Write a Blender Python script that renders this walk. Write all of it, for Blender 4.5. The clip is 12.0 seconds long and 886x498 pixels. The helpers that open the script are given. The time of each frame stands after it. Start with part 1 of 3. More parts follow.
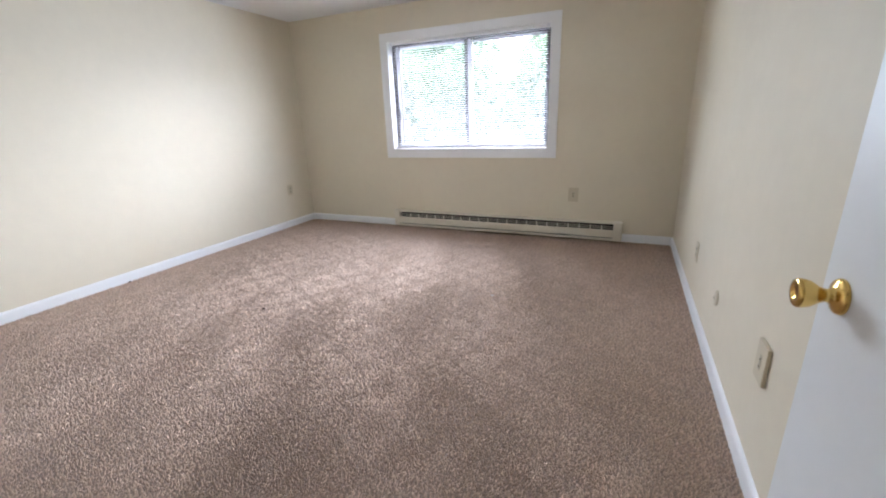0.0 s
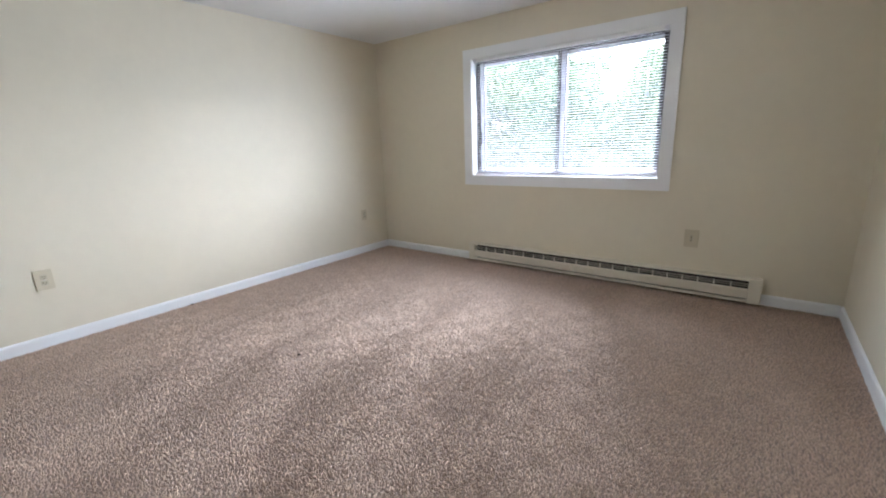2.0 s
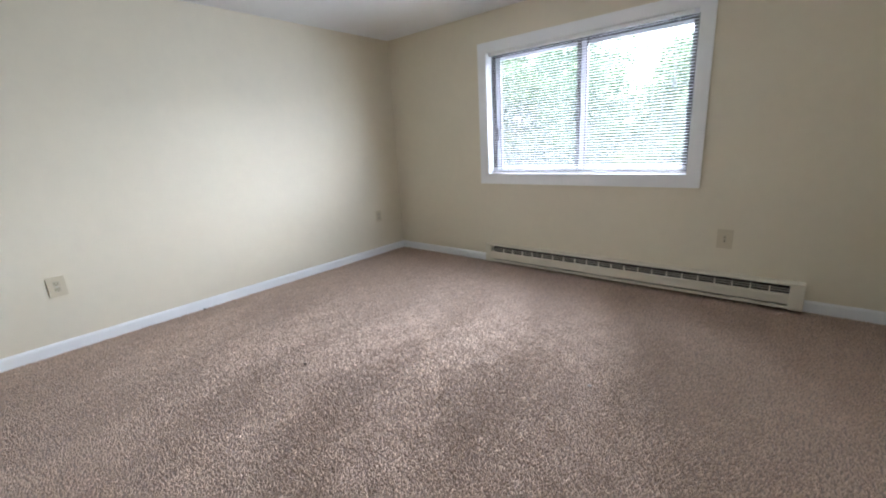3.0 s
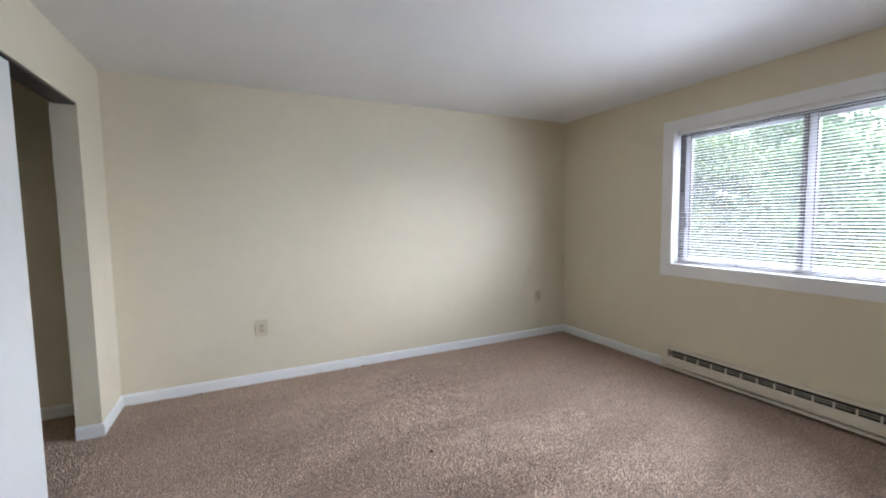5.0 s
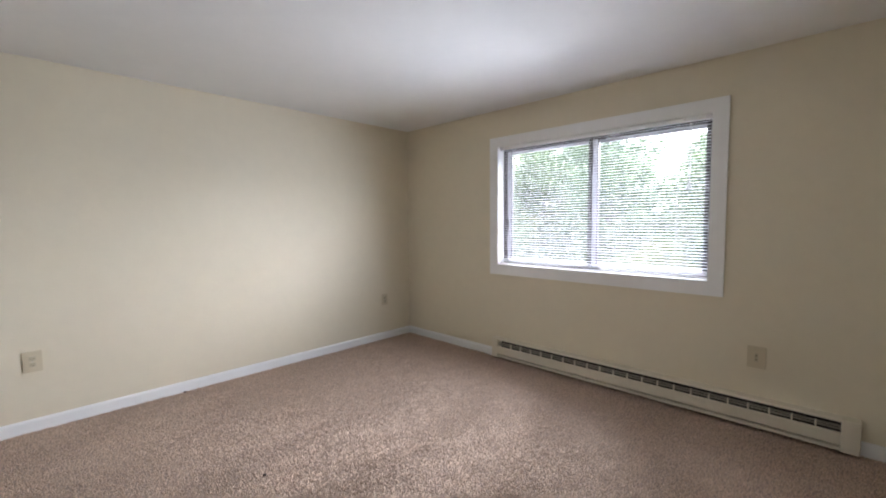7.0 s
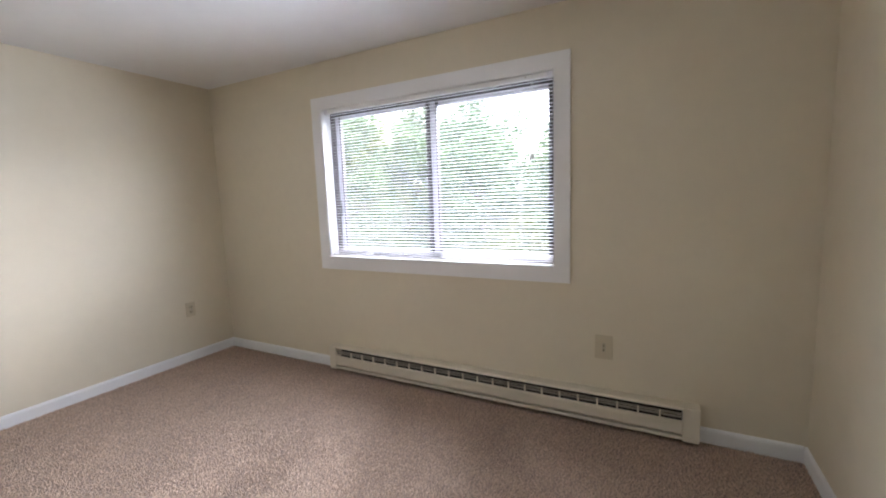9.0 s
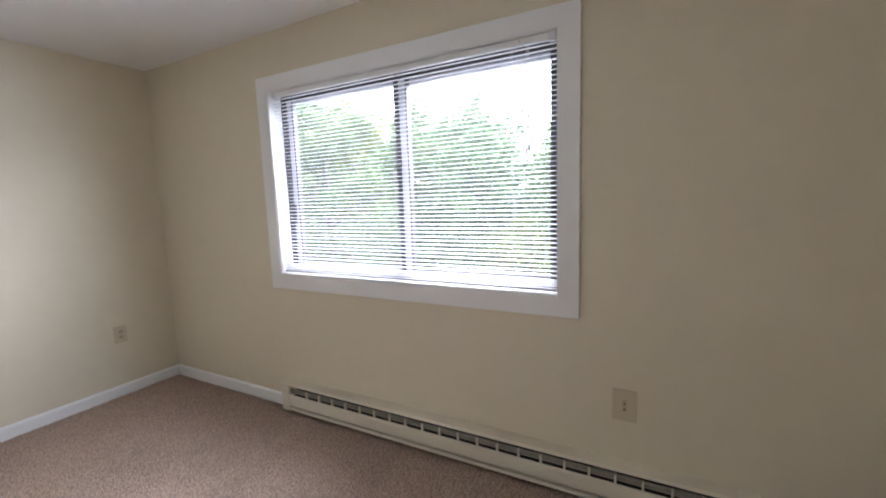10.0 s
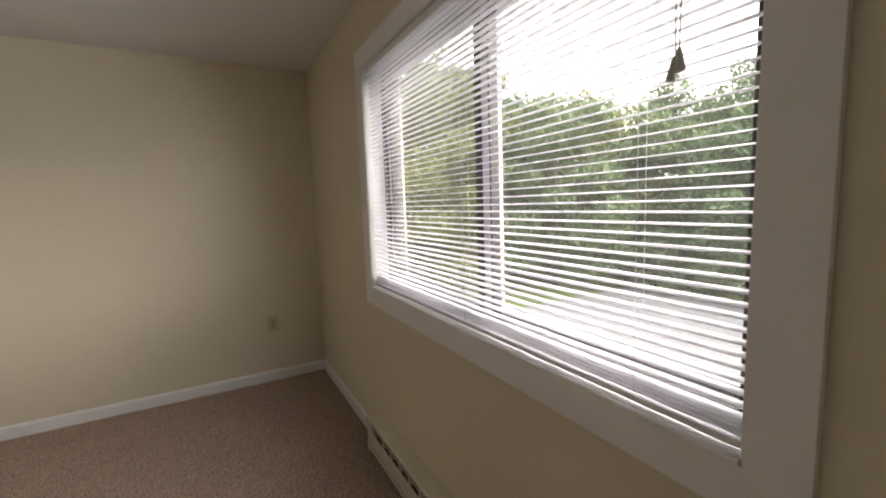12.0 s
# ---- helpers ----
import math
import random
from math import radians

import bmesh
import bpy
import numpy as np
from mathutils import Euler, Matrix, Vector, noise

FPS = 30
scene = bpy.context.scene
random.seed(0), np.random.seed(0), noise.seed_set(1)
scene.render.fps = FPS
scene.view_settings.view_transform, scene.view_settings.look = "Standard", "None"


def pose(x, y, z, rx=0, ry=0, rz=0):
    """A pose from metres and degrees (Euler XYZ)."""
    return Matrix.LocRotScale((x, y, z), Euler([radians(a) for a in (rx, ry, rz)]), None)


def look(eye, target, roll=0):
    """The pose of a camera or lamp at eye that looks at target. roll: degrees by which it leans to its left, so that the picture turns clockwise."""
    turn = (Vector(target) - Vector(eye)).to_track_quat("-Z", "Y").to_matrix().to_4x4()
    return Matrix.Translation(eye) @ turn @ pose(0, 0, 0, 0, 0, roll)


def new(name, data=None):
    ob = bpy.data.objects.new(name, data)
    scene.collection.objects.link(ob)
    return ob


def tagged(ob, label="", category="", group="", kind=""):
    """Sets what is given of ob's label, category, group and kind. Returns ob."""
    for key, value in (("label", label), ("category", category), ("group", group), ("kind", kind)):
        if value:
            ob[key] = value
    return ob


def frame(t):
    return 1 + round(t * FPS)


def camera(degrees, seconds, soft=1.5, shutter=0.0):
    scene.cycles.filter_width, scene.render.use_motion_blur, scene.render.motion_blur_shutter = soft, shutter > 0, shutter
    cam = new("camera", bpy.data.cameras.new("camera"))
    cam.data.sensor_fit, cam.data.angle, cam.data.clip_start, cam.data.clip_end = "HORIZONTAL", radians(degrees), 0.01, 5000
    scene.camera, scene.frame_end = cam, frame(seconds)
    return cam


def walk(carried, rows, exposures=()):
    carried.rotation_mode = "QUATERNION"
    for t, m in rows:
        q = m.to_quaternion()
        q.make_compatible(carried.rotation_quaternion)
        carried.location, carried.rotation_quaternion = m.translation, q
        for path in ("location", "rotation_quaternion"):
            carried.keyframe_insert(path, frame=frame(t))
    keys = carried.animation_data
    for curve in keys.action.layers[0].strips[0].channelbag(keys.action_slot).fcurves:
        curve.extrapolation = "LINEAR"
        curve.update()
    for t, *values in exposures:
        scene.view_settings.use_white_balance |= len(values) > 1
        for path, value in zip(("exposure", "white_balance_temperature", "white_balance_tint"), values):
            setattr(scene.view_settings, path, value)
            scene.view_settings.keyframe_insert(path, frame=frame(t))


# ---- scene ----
cam = camera(94.4, 12.0, soft=2.0)
PATH = [
    (0, (-0.27, 0.399, 1.241), (-1.051, 2.138, 0.635), -2.2),
    (0.5, (-0.327, 0.52, 1.225), (-1.258, 2.175, 0.6), -3.1),
    (1, (-0.383, 0.706, 1.242), (-1.388, 2.334, 0.658), -3.1),
    (1.5, (-0.419, 0.819, 1.254), (-1.481, 2.414, 0.68), -2.5),
    (2, (-0.373, 1.007, 1.244), (-1.554, 2.544, 0.752), -2.1),
    (2.5, (-0.378, 1.109, 1.247), (-1.61, 2.59, 0.708), -3.3),
    (4.5, (-0.49, 1.321, 1.305), (-2.101, 2.492, 1.124), -0.6),
    (5, (-0.44, 1.375, 1.35), (-2.237, 2.242, 1.198), -0.8),
    (5.5, (-0.453, 1.356, 1.36), (-2.298, 2.117, 1.231), -1.0),
    (6, (-0.492, 1.308, 1.323), (-2.285, 2.187, 1.216), -0.7),
    (6.5, (-0.471, 1.349, 1.329), (-2.121, 2.474, 1.208), -0.7),
    (7, (-0.375, 1.453, 1.344), (-1.765, 2.885, 1.21), -0.5),
    (7.5, (-0.347, 1.561, 1.358), (-1.44, 3.227, 1.183), -1.1),
    (9.5, (-0.551, 2.554, 1.345), (-1.476, 4.31, 1.097), -2.1),
    (10, (-0.612, 2.873, 1.369), (-1.55, 4.622, 1.123), -2.0),
    (10.5, (-0.599, 3.184, 1.349), (-1.722, 4.825, 1.13), -2.2),
    (11, (-0.6, 3.468, 1.36), (-1.917, 4.957, 1.14), -1.8),
    (11.5, (-0.659, 3.766, 1.354), (-2.099, 5.139, 1.158), -0.1),
    (12, (-0.701, 3.972, 1.353), (-2.438, 4.939, 1.131), -1.9),
]
EXPOSURES = [(0, 5.32, 5700, 12), (0.5, 5.25, 5700, 12), (2.5, 5.05, 5650, 9), (5.5, 4.72, 5900, 10), (7.5, 4.77, 6100, 13), (9.5, 4.88, 6050, 14), (11, 4.52, 5700, 13), (12, 3.7, 7350, 15)]
walk(cam, [(t, look(eye, target, roll)) for t, eye, target, roll in PATH], EXPOSURES)

# ---- world, sun, exposure ----
world = bpy.data.worlds.new("overcast_sky")
scene.world = world
world.use_nodes = True
wn = world.node_tree
wn.nodes.clear()
w_out = wn.nodes.new("ShaderNodeOutputWorld")
w_bg = wn.nodes.new("ShaderNodeBackground")
w_sky = wn.nodes.new("ShaderNodeTexSky")
w_sky.sky_type = "NISHITA"
w_sky.sun_disc = False
w_sky.sun_elevation = radians(27)
w_sky.sun_rotation = radians(42)
w_sky.air_density = 1.0
w_sky.dust_density = 3.0
w_hsv = wn.nodes.new("ShaderNodeHueSaturation")
w_hsv.inputs["Saturation"].default_value = 0.6
wn.links.new(w_sky.outputs[0], w_hsv.inputs["Color"])
w_mix = wn.nodes.new("ShaderNodeMix")
w_mix.data_type = "RGBA"
w_mix.inputs["Factor"].default_value = 0.9
w_mix.inputs[7].default_value = (8.6, 9.0, 9.8, 1)  # even cloud cover
wn.links.new(w_hsv.outputs[0], w_mix.inputs[6])
wn.links.new(w_mix.outputs[2], w_bg.inputs[0])
w_bg.inputs[1].default_value = 0.05
wn.links.new(w_bg.outputs[0], w_out.inputs[0])

sun = new("sun", bpy.data.lights.new("sun", "SUN"))
sun.data.energy = 1.3
sun.data.angle = radians(130)
sun.data.color = (0.92, 0.95, 1.0)
sun.matrix_world = look((6.69, 7.43, 5.1), (0, 0, 0))

# added area lamps by the window opening stand in for cloud light: the slats let it out sideways more than up or down
for sx, yaw, watts in ((-2.53, 26, 0.26), (-2.11, 26, 0.26), (-1.68, -30, 0.43), (-1.26, -30, 0.43)):
    sky_fill = new("window_sky_fill", bpy.data.lights.new("window_sky_fill", "AREA"))
    sky_fill.data.shape = "RECTANGLE"
    sky_fill.data.size, sky_fill.data.size_y = 0.42, 1.0
    sky_fill.data.energy = watts
    sky_fill.data.color = (0.83, 0.905, 1.0)
    sky_fill.data.spread = radians(116)
    sky_fill.matrix_world = look((sx, 4.53, 1.48), (sx + math.sin(radians(yaw)), 4.53 - math.cos(radians(yaw)), 1.28))


# ---- materials ----
def material(name, base=(0.8, 0.8, 0.8), rough=0.5, metal=0.0, spec=0.5):
    m = bpy.data.materials.new(name)
    m.use_nodes = True
    b = m.node_tree.nodes["Principled BSDF"]
    b.inputs["Base Color"].default_value = (*base, 1)
    b.inputs["Roughness"].default_value = rough
    b.inputs["Metallic"].default_value = metal
    b.inputs["Specular IOR Level"].default_value = spec
    return m


def node(m, kind, **values):
    n = m.node_tree.nodes.new(kind)
    for key, value in values.items():
        n.inputs[key.replace("_", " ")].default_value = value
    return n


def link(m, a, b):
    m.node_tree.links.new(a, b)


def shader(m):
    return m.node_tree.nodes["Principled BSDF"]


def coords(m):
    return m.node_tree.nodes.new("ShaderNodeTexCoord").outputs["Object"]


def noise_of(m, scale, detail=4.0, rough=0.55, vector=None):
    n = node(m, "ShaderNodeTexNoise", Scale=scale, Detail=detail, Roughness=rough)
    link(m, vector or coords(m), n.inputs["Vector"])
    return n.outputs["Fac"]


def ramp_between(m, fac, dark, light, lo=0.3, hi=0.7):
    r = m.node_tree.nodes.new("ShaderNodeValToRGB")
    r.color_ramp.elements[0].position, r.color_ramp.elements[1].position = lo, hi
    r.color_ramp.elements[0].color, r.color_ramp.elements[1].color = (*dark, 1), (*light, 1)
    link(m, fac, r.inputs[0])
    return r.outputs[0]


def blend(m, fac, a, b):
    x = m.node_tree.nodes.new("ShaderNodeMix")
    x.data_type = "RGBA"
    if isinstance(fac, float):
        x.inputs["Factor"].default_value = fac
    else:
        link(m, fac, x.inputs["Factor"])
    link(m, a, x.inputs[6])
    link(m, b, x.inputs[7])
    return x.outputs[2]


def bump(m, height, strength, distance, under=None):
    b = node(m, "ShaderNodeBump", Strength=strength, Distance=distance)
    link(m, height, b.inputs["Height"])
    if under:
        link(m, under, b.inputs["Normal"])
    link(m, b.outputs[0], shader(m).inputs["Normal"])
    return b.outputs[0]


def painted(name, base, rough, wobble=0.03, roller=260.0, relief=0.25):
    """Rolled wall paint: slight patches of tone, roller stipple and faint unevenness of the board."""
    m = material(name, base, rough)
    lo = tuple(c * (1 - wobble) for c in base)
    hi = tuple(min(1, c * (1 + wobble)) for c in base)
    big = ramp_between(m, noise_of(m, 1.3, 3), lo, hi, 0.35, 0.65)
    fine = ramp_between(m, noise_of(m, 14.0, 5), lo, hi, 0.3, 0.7)
    link(m, blend(m, 0.4, big, fine), shader(m).inputs["Base Color"])
    wave = bump(m, noise_of(m, 2.2, 2), 0.12, 0.004)
    bump(m, noise_of(m, roller, 3), relief, 0.0006, wave)
    r = node(m, "ShaderNodeMapRange", From_Min=0.3, From_Max=0.7, To_Min=rough - 0.05, To_Max=rough + 0.06)
    link(m, noise_of(m, 5.0, 4), r.inputs["Value"])
    link(m, r.outputs[0], shader(m).inputs["Roughness"])
    return m


wall_paint = painted("cream_wall_paint", (0.755, 0.68, 0.53), 0.55)
shader(wall_paint).inputs["Specular IOR Level"].default_value = 0.3
ceiling_paint = painted("ceiling_paint", (0.84, 0.83, 0.81), 0.85, 0.02, 120.0, 0.6)
trim_paint = painted("white_trim_paint", (0.885, 0.88, 0.87), 0.36, 0.02, 400.0, 0.1)
door_paint = painted("white_door_paint", (0.82, 0.82, 0.80), 0.40, 0.02, 300.0, 0.15)
heater_paint = painted("ivory_heater_enamel", (0.77, 0.705, 0.575), 0.38, 0.05, 500.0, 0.08)
plate_plastic = painted("ivory_plate_plastic", (0.62, 0.54, 0.385), 0.42, 0.03, 600.0, 0.05)
face_plastic = painted("ivory_face_plastic", (0.50, 0.44, 0.31), 0.4, 0.03, 600.0, 0.05)
slot_dark = material("dark_slot", (0.02, 0.018, 0.015), 0.7)
# near-black heater inside: the shade behind the slots is put into its colour
heater_shade = painted("shade_dark_sheet_metal", (0.035, 0.03, 0.025), 0.7, 0.3, 200.0, 0.1)
# louvers: heater enamel with some dust, darkened for the shade they stand in
heater_grille = painted("dusty_shaded_grille_enamel", (0.40, 0.365, 0.30), 0.6, 0.15, 200.0, 0.1)
slat_paint = painted("pale_grey_slat_enamel", (0.78, 0.77, 0.80), 0.42, 0.02, 300.0, 0.05)
cord_white = painted("white_cord", (0.7, 0.7, 0.68), 0.8, 0.05, 600.0, 0.4)
tassel_plastic = painted("tassel_plastic", (0.6, 0.6, 0.58), 0.5, 0.05, 300.0, 0.1)
sash_grey = painted("pale_grey_sash_aluminium", (0.5, 0.495, 0.53), 0.6, 0.02, 300.0, 0.05)
shader(sash_grey).inputs["Specular IOR Level"].default_value = 0.3
frame_bronze = painted("dark_bronze_frame", (0.045, 0.038, 0.036), 0.45, 0.2, 200.0, 0.1)
brass = painted("polished_brass", (0.80, 0.56, 0.18), 0.16, 0.06, 80.0, 0.02)
shader(brass).inputs["Metallic"].default_value = 1.0
steel = material("screw_steel", (0.55, 0.53, 0.48), 0.35, 1.0)

glass = bpy.data.materials.new("window_glass")
glass.use_nodes = True
g = glass.node_tree
g.nodes.clear()
g_out, g_mix = g.nodes.new("ShaderNodeOutputMaterial"), g.nodes.new("ShaderNodeMixShader")
g_clear, g_gloss, g_lw = g.nodes.new("ShaderNodeBsdfTransparent"), g.nodes.new("ShaderNodeBsdfGlossy"), g.nodes.new("ShaderNodeLayerWeight")
g_lw.inputs[0].default_value = 0.5
g_pow, g_fres = g.nodes.new("ShaderNodeMath"), g.nodes.new("ShaderNodeMath")
g_pow.operation, g_fres.operation = "POWER", "MULTIPLY_ADD"
g_pow.inputs[1].default_value = 5.0
g_fres.inputs[1].default_value, g_fres.inputs[2].default_value = 0.9, 0.025
g.links.new(g_lw.outputs["Facing"], g_pow.inputs[0])
g.links.new(g_pow.outputs[0], g_fres.inputs[0])
g_clear.inputs[0].default_value = (0.985, 0.99, 0.987, 1)
g_gloss.inputs["Roughness"].default_value = 0.03
g.links.new(g_fres.outputs[0], g_mix.inputs[0])
g.links.new(g_clear.outputs[0], g_mix.inputs[1])
g.links.new(g_gloss.outputs[0], g_mix.inputs[2])
g_veil, g_veil_mix = g.nodes.new("ShaderNodeBsdfTranslucent"), g.nodes.new("ShaderNodeMixShader")  # thin translucent veil put into the glass, imitating the haze of glare
g_veil.inputs[0].default_value = (0.85, 0.86, 0.86, 1)
g_veil_mix.inputs[0].default_value = 0.009
g.links.new(g_mix.outputs[0], g_veil_mix.inputs[1])
g.links.new(g_veil.outputs[0], g_veil_mix.inputs[2])
g.links.new(g_veil_mix.outputs[0], g_out.inputs[0])

carpet = material("mauve_brown_carpet", (0.3, 0.22, 0.18), 0.95, 0.0, 0.15)
shader(carpet).inputs["Sheen Weight"].default_value = 0.25
shader(carpet).inputs["Sheen Roughness"].default_value = 0.5
c_big = ramp_between(carpet, noise_of(carpet, 2.0, 3), (0.29, 0.205, 0.165), (0.36, 0.265, 0.22), 0.35, 0.65)
c_tuft = ramp_between(carpet, noise_of(carpet, 95.0, 3), (0.17, 0.115, 0.09), (0.47, 0.36, 0.30), 0.3, 0.7)
link(carpet, blend(carpet, 0.55, c_big, c_tuft), shader(carpet).inputs["Base Color"])
bump(carpet, noise_of(carpet, 120.0, 4), 0.9, 0.006)

asphalt = painted("pale_weathered_concrete", (0.13, 0.13, 0.13), 0.9, 0.15, 60.0, 0.6)
grass_soil = material("grass", (0.06, 0.09, 0.03), 0.95, 0.0, 0.1)
link(grass_soil, ramp_between(grass_soil, noise_of(grass_soil, 0.8, 6), (0.05, 0.075, 0.022), (0.10, 0.12, 0.045)), shader(grass_soil).inputs["Base Color"])
bump(grass_soil, noise_of(grass_soil, 12.0, 5), 0.8, 0.05)
bark = painted("grey_brown_bark", (0.075, 0.065, 0.052), 0.95, 0.35, 25.0, 0.9)
siding = painted("exterior_wall_render", (0.42, 0.38, 0.33), 0.85, 0.06, 60.0, 0.4)


def foliage(name, dark, light):
    m = material(name, light, 0.6, 0.0, 0.3)
    gi = m.node_tree.nodes.new("ShaderNodeNewGeometry")
    tone = ramp_between(m, gi.outputs["Random Per Island"], dark, light, 0.1, 0.9)
    link(m, tone, shader(m).inputs["Base Color"])
    tr = m.node_tree.nodes.new("ShaderNodeBsdfTranslucent")
    link(m, tone, tr.inputs["Color"])
    mx = m.node_tree.nodes.new("ShaderNodeMixShader")
    mx.inputs[0].default_value = 0.3
    link(m, shader(m).outputs[0], mx.inputs[1])
    link(m, tr.outputs[0], mx.inputs[2])
    link(m, mx.outputs[0], m.node_tree.nodes["Material Output"].inputs["Surface"])
    return m


leaf_deep = foliage("deep_green_leaves", (0.05, 0.085, 0.038), (0.10, 0.14, 0.065))
leaf_mid = foliage("mid_green_leaves", (0.06, 0.095, 0.04), (0.12, 0.155, 0.07))
leaf_warm = foliage("yellow_green_leaves", (0.085, 0.11, 0.035), (0.17, 0.185, 0.065))


# ---- mesh helpers ----
def mesh_of(name, bm, mat, smooth=False):
    me = bpy.data.meshes.new(name)
    bm.normal_update()
    bm.to_mesh(me)
    bm.free()
    me.materials.append(mat)
    if smooth:
        for p in me.polygons:
            p.use_smooth = True
    return me


def part(name, bm, mat, parent=None, label="", smooth=False):
    ob = new(name, mesh_of(name, bm, mat, smooth))
    if parent:
        ob.parent = parent
    return tagged(ob, label)


def structure(name, bm, mat, label, category):
    return tagged(part(name, bm, mat), label, category, kind="structure")


def thing(name, label, category, group="", m=None, kind=""):
    ob = new(name)
    ob.empty_display_size = 0.1
    if m:
        ob.matrix_world = m
    return tagged(ob, label, category, group, kind)


def add_box(bm, lo, hi, bevel=0.0, segments=2):
    """An axis-aligned block from corner lo to corner hi, with rounded edges."""
    size = [b - a for a, b in zip(lo, hi)]
    mid = [(a + b) / 2 for a, b in zip(lo, hi)]
    made = bmesh.ops.create_cube(bm, size=1.0, matrix=Matrix.Translation(mid) @ Matrix.Diagonal((*size, 1)))
    if bevel:
        edges = list({e for v in made["verts"] for e in v.link_edges})
        bmesh.ops.bevel(bm, geom=edges, offset=bevel, segments=segments, affect="EDGES", profile=0.6)
    return bm


def block(lo, hi, bevel=0.0, segments=2):
    return add_box(bmesh.new(), lo, hi, bevel, segments)


def swept(profile, p, q, up=Vector((0, 0, 1))):
    """A closed profile of (out, up) pairs drawn from p to q; out points to the left of the way from p to q."""
    p, q = Vector(p), Vector(q)
    way = (q - p).normalized()
    out = up.cross(way).normalized()
    bm = bmesh.new()
    rings = [[bm.verts.new(e + out * a + up * b) for a, b in profile] for e in (p, q)]
    n = len(profile)
    for i in range(n):
        j = (i + 1) % n
        bm.faces.new((rings[0][i], rings[0][j], rings[1][j], rings[1][i]))
    bm.faces.new(rings[0][::-1])
    bm.faces.new(rings[1])
    bmesh.ops.recalc_face_normals(bm, faces=bm.faces)
    return bm


def tube(points, radii, sides=8):
    """A round bar through points, with a radius at each."""
    bm = bmesh.new()
    rings = []
    for i, p in enumerate(points):
        a, b = Vector(points[max(i - 1, 0)]), Vector(points[min(i + 1, len(points) - 1)])
        way = (b - a).normalized()
        side = way.orthogonal().normalized()
        other = way.cross(side)
        rings.append([bm.verts.new(Vector(p) + radii[i] * (math.cos(u) * side + math.sin(u) * other))
                      for u in (2 * math.pi * k / sides for k in range(sides))])
    for r, s in zip(rings, rings[1:]):
        for k in range(sides):
            bm.faces.new((r[k], r[(k + 1) % sides], s[(k + 1) % sides], s[k]))
    bm.faces.new(rings[0][::-1])
    bm.faces.new(rings[-1])
    bmesh.ops.recalc_face_normals(bm, faces=bm.faces)
    return bm


def turned(profile, sides=28):
    """A body of revolution round z from (radius, height) pairs."""
    bm = bmesh.new()
    rings = [[bm.verts.new((r * math.cos(2 * math.pi * k / sides), r * math.sin(2 * math.pi * k / sides), h)) for k in range(sides)] for r, h in profile]
    for a, b in zip(rings, rings[1:]):
        for k in range(sides):
            bm.faces.new((a[k], a[(k + 1) % sides], b[(k + 1) % sides], b[k]))
    bm.faces.new(rings[0][::-1])
    bm.faces.new(rings[-1])
    bmesh.ops.recalc_face_normals(bm, faces=bm.faces)
    return bm


def wall_bm(x0, x1, y0, y1, z0, z1, holes=(), along="x"):
    """A wall slab with rectangular holes (a0, a1, b0, b1) along its length and height."""
    bm = bmesh.new()
    s0, s1 = (x0, x1) if along == "x" else (y0, y1)
    cuts = sorted({s0, s1, *(h[0] for h in holes), *(h[1] for h in holes)})
    for a, b in zip(cuts, cuts[1:]):
        spans = [(z0, z1)]
        for h in holes:
            if h[0] <= a and b <= h[1]:
                spans = [s for lo, hi in spans for s in ((lo, min(hi, h[2])), (max(lo, h[3]), hi)) if s[1] - s[0] > 1e-6]
        for lo, hi in spans:
            if along == "x":
                add_box(bm, (a, y0, lo), (b, y1, hi))
            else:
                add_box(bm, (x0, a, lo), (x1, b, hi))
    bmesh.ops.remove_doubles(bm, verts=bm.verts, dist=1e-5)
    return bm


# ---- the room: plan ----
XL, XR, YN, YS, TOP = -4.10, 0.20, 4.70, 0.508, 2.40
YS2 = YS - 0.13
WX0, WX1, WZ0, WZ1 = -2.776, -1.010, 0.912, 2.052
CX0, CX1, CTOP = -3.645, -1.80, 2.062
DX0, DX1, DTOP = -1.36, 0.165, 2.06
GROUND = -2.85
CB = -0.62  # closet back

structure("wall_north", wall_bm(XL - 0.12, XR + 0.12, YN, YN + 0.20, -0.12, TOP + 0.12, [(WX0, WX1, WZ0, WZ1)]), wall_paint, "cream painted window wall of the bedroom", "wall")
structure("wall_west", wall_bm(XL - 0.12, XL, CB - 0.12, YN, -0.12, TOP + 0.12, along="y"), wall_paint, "cream painted long side wall", "wall")
structure("wall_east", wall_bm(XR, XR + 0.12, -1.42, YN, -0.12, TOP + 0.12, along="y"), wall_paint, "cream painted side wall by the door", "wall")
structure("wall_south", wall_bm(XL, XR, YS2, YS, 0.0, TOP, [(CX0, CX1, -1, CTOP), (DX0, DX1, -1, DTOP)]), wall_paint, "cream painted wall with closet and entry openings", "wall")
structure("wall_closet_back", wall_bm(XL, -1.60, CB - 0.12, CB, -0.12, TOP + 0.12), wall_paint, "cream painted back wall of the closet", "wall")
structure("wall_closet_side", wall_bm(-1.72, -1.60, CB, YS2, 0.0, TOP, along="y"), wall_paint, "cream painted end wall of the closet", "wall")
structure("wall_hall_side", wall_bm(-1.54, -1.42, -1.30, YS2, 0.0, TOP, along="y"), wall_paint, "cream painted hallway wall", "wall")
structure("wall_hall_back", wall_bm(-1.54, XR, -1.42, -1.30, -0.12, TOP + 0.12), wall_paint, "cream painted end wall of the hallway", "wall")
structure("ceiling", block((XL - 0.1, -1.4, TOP), (XR + 0.1, YN + 0.1, TOP + 0.1)), ceiling_paint, "matt white painted ceiling", "ceiling")
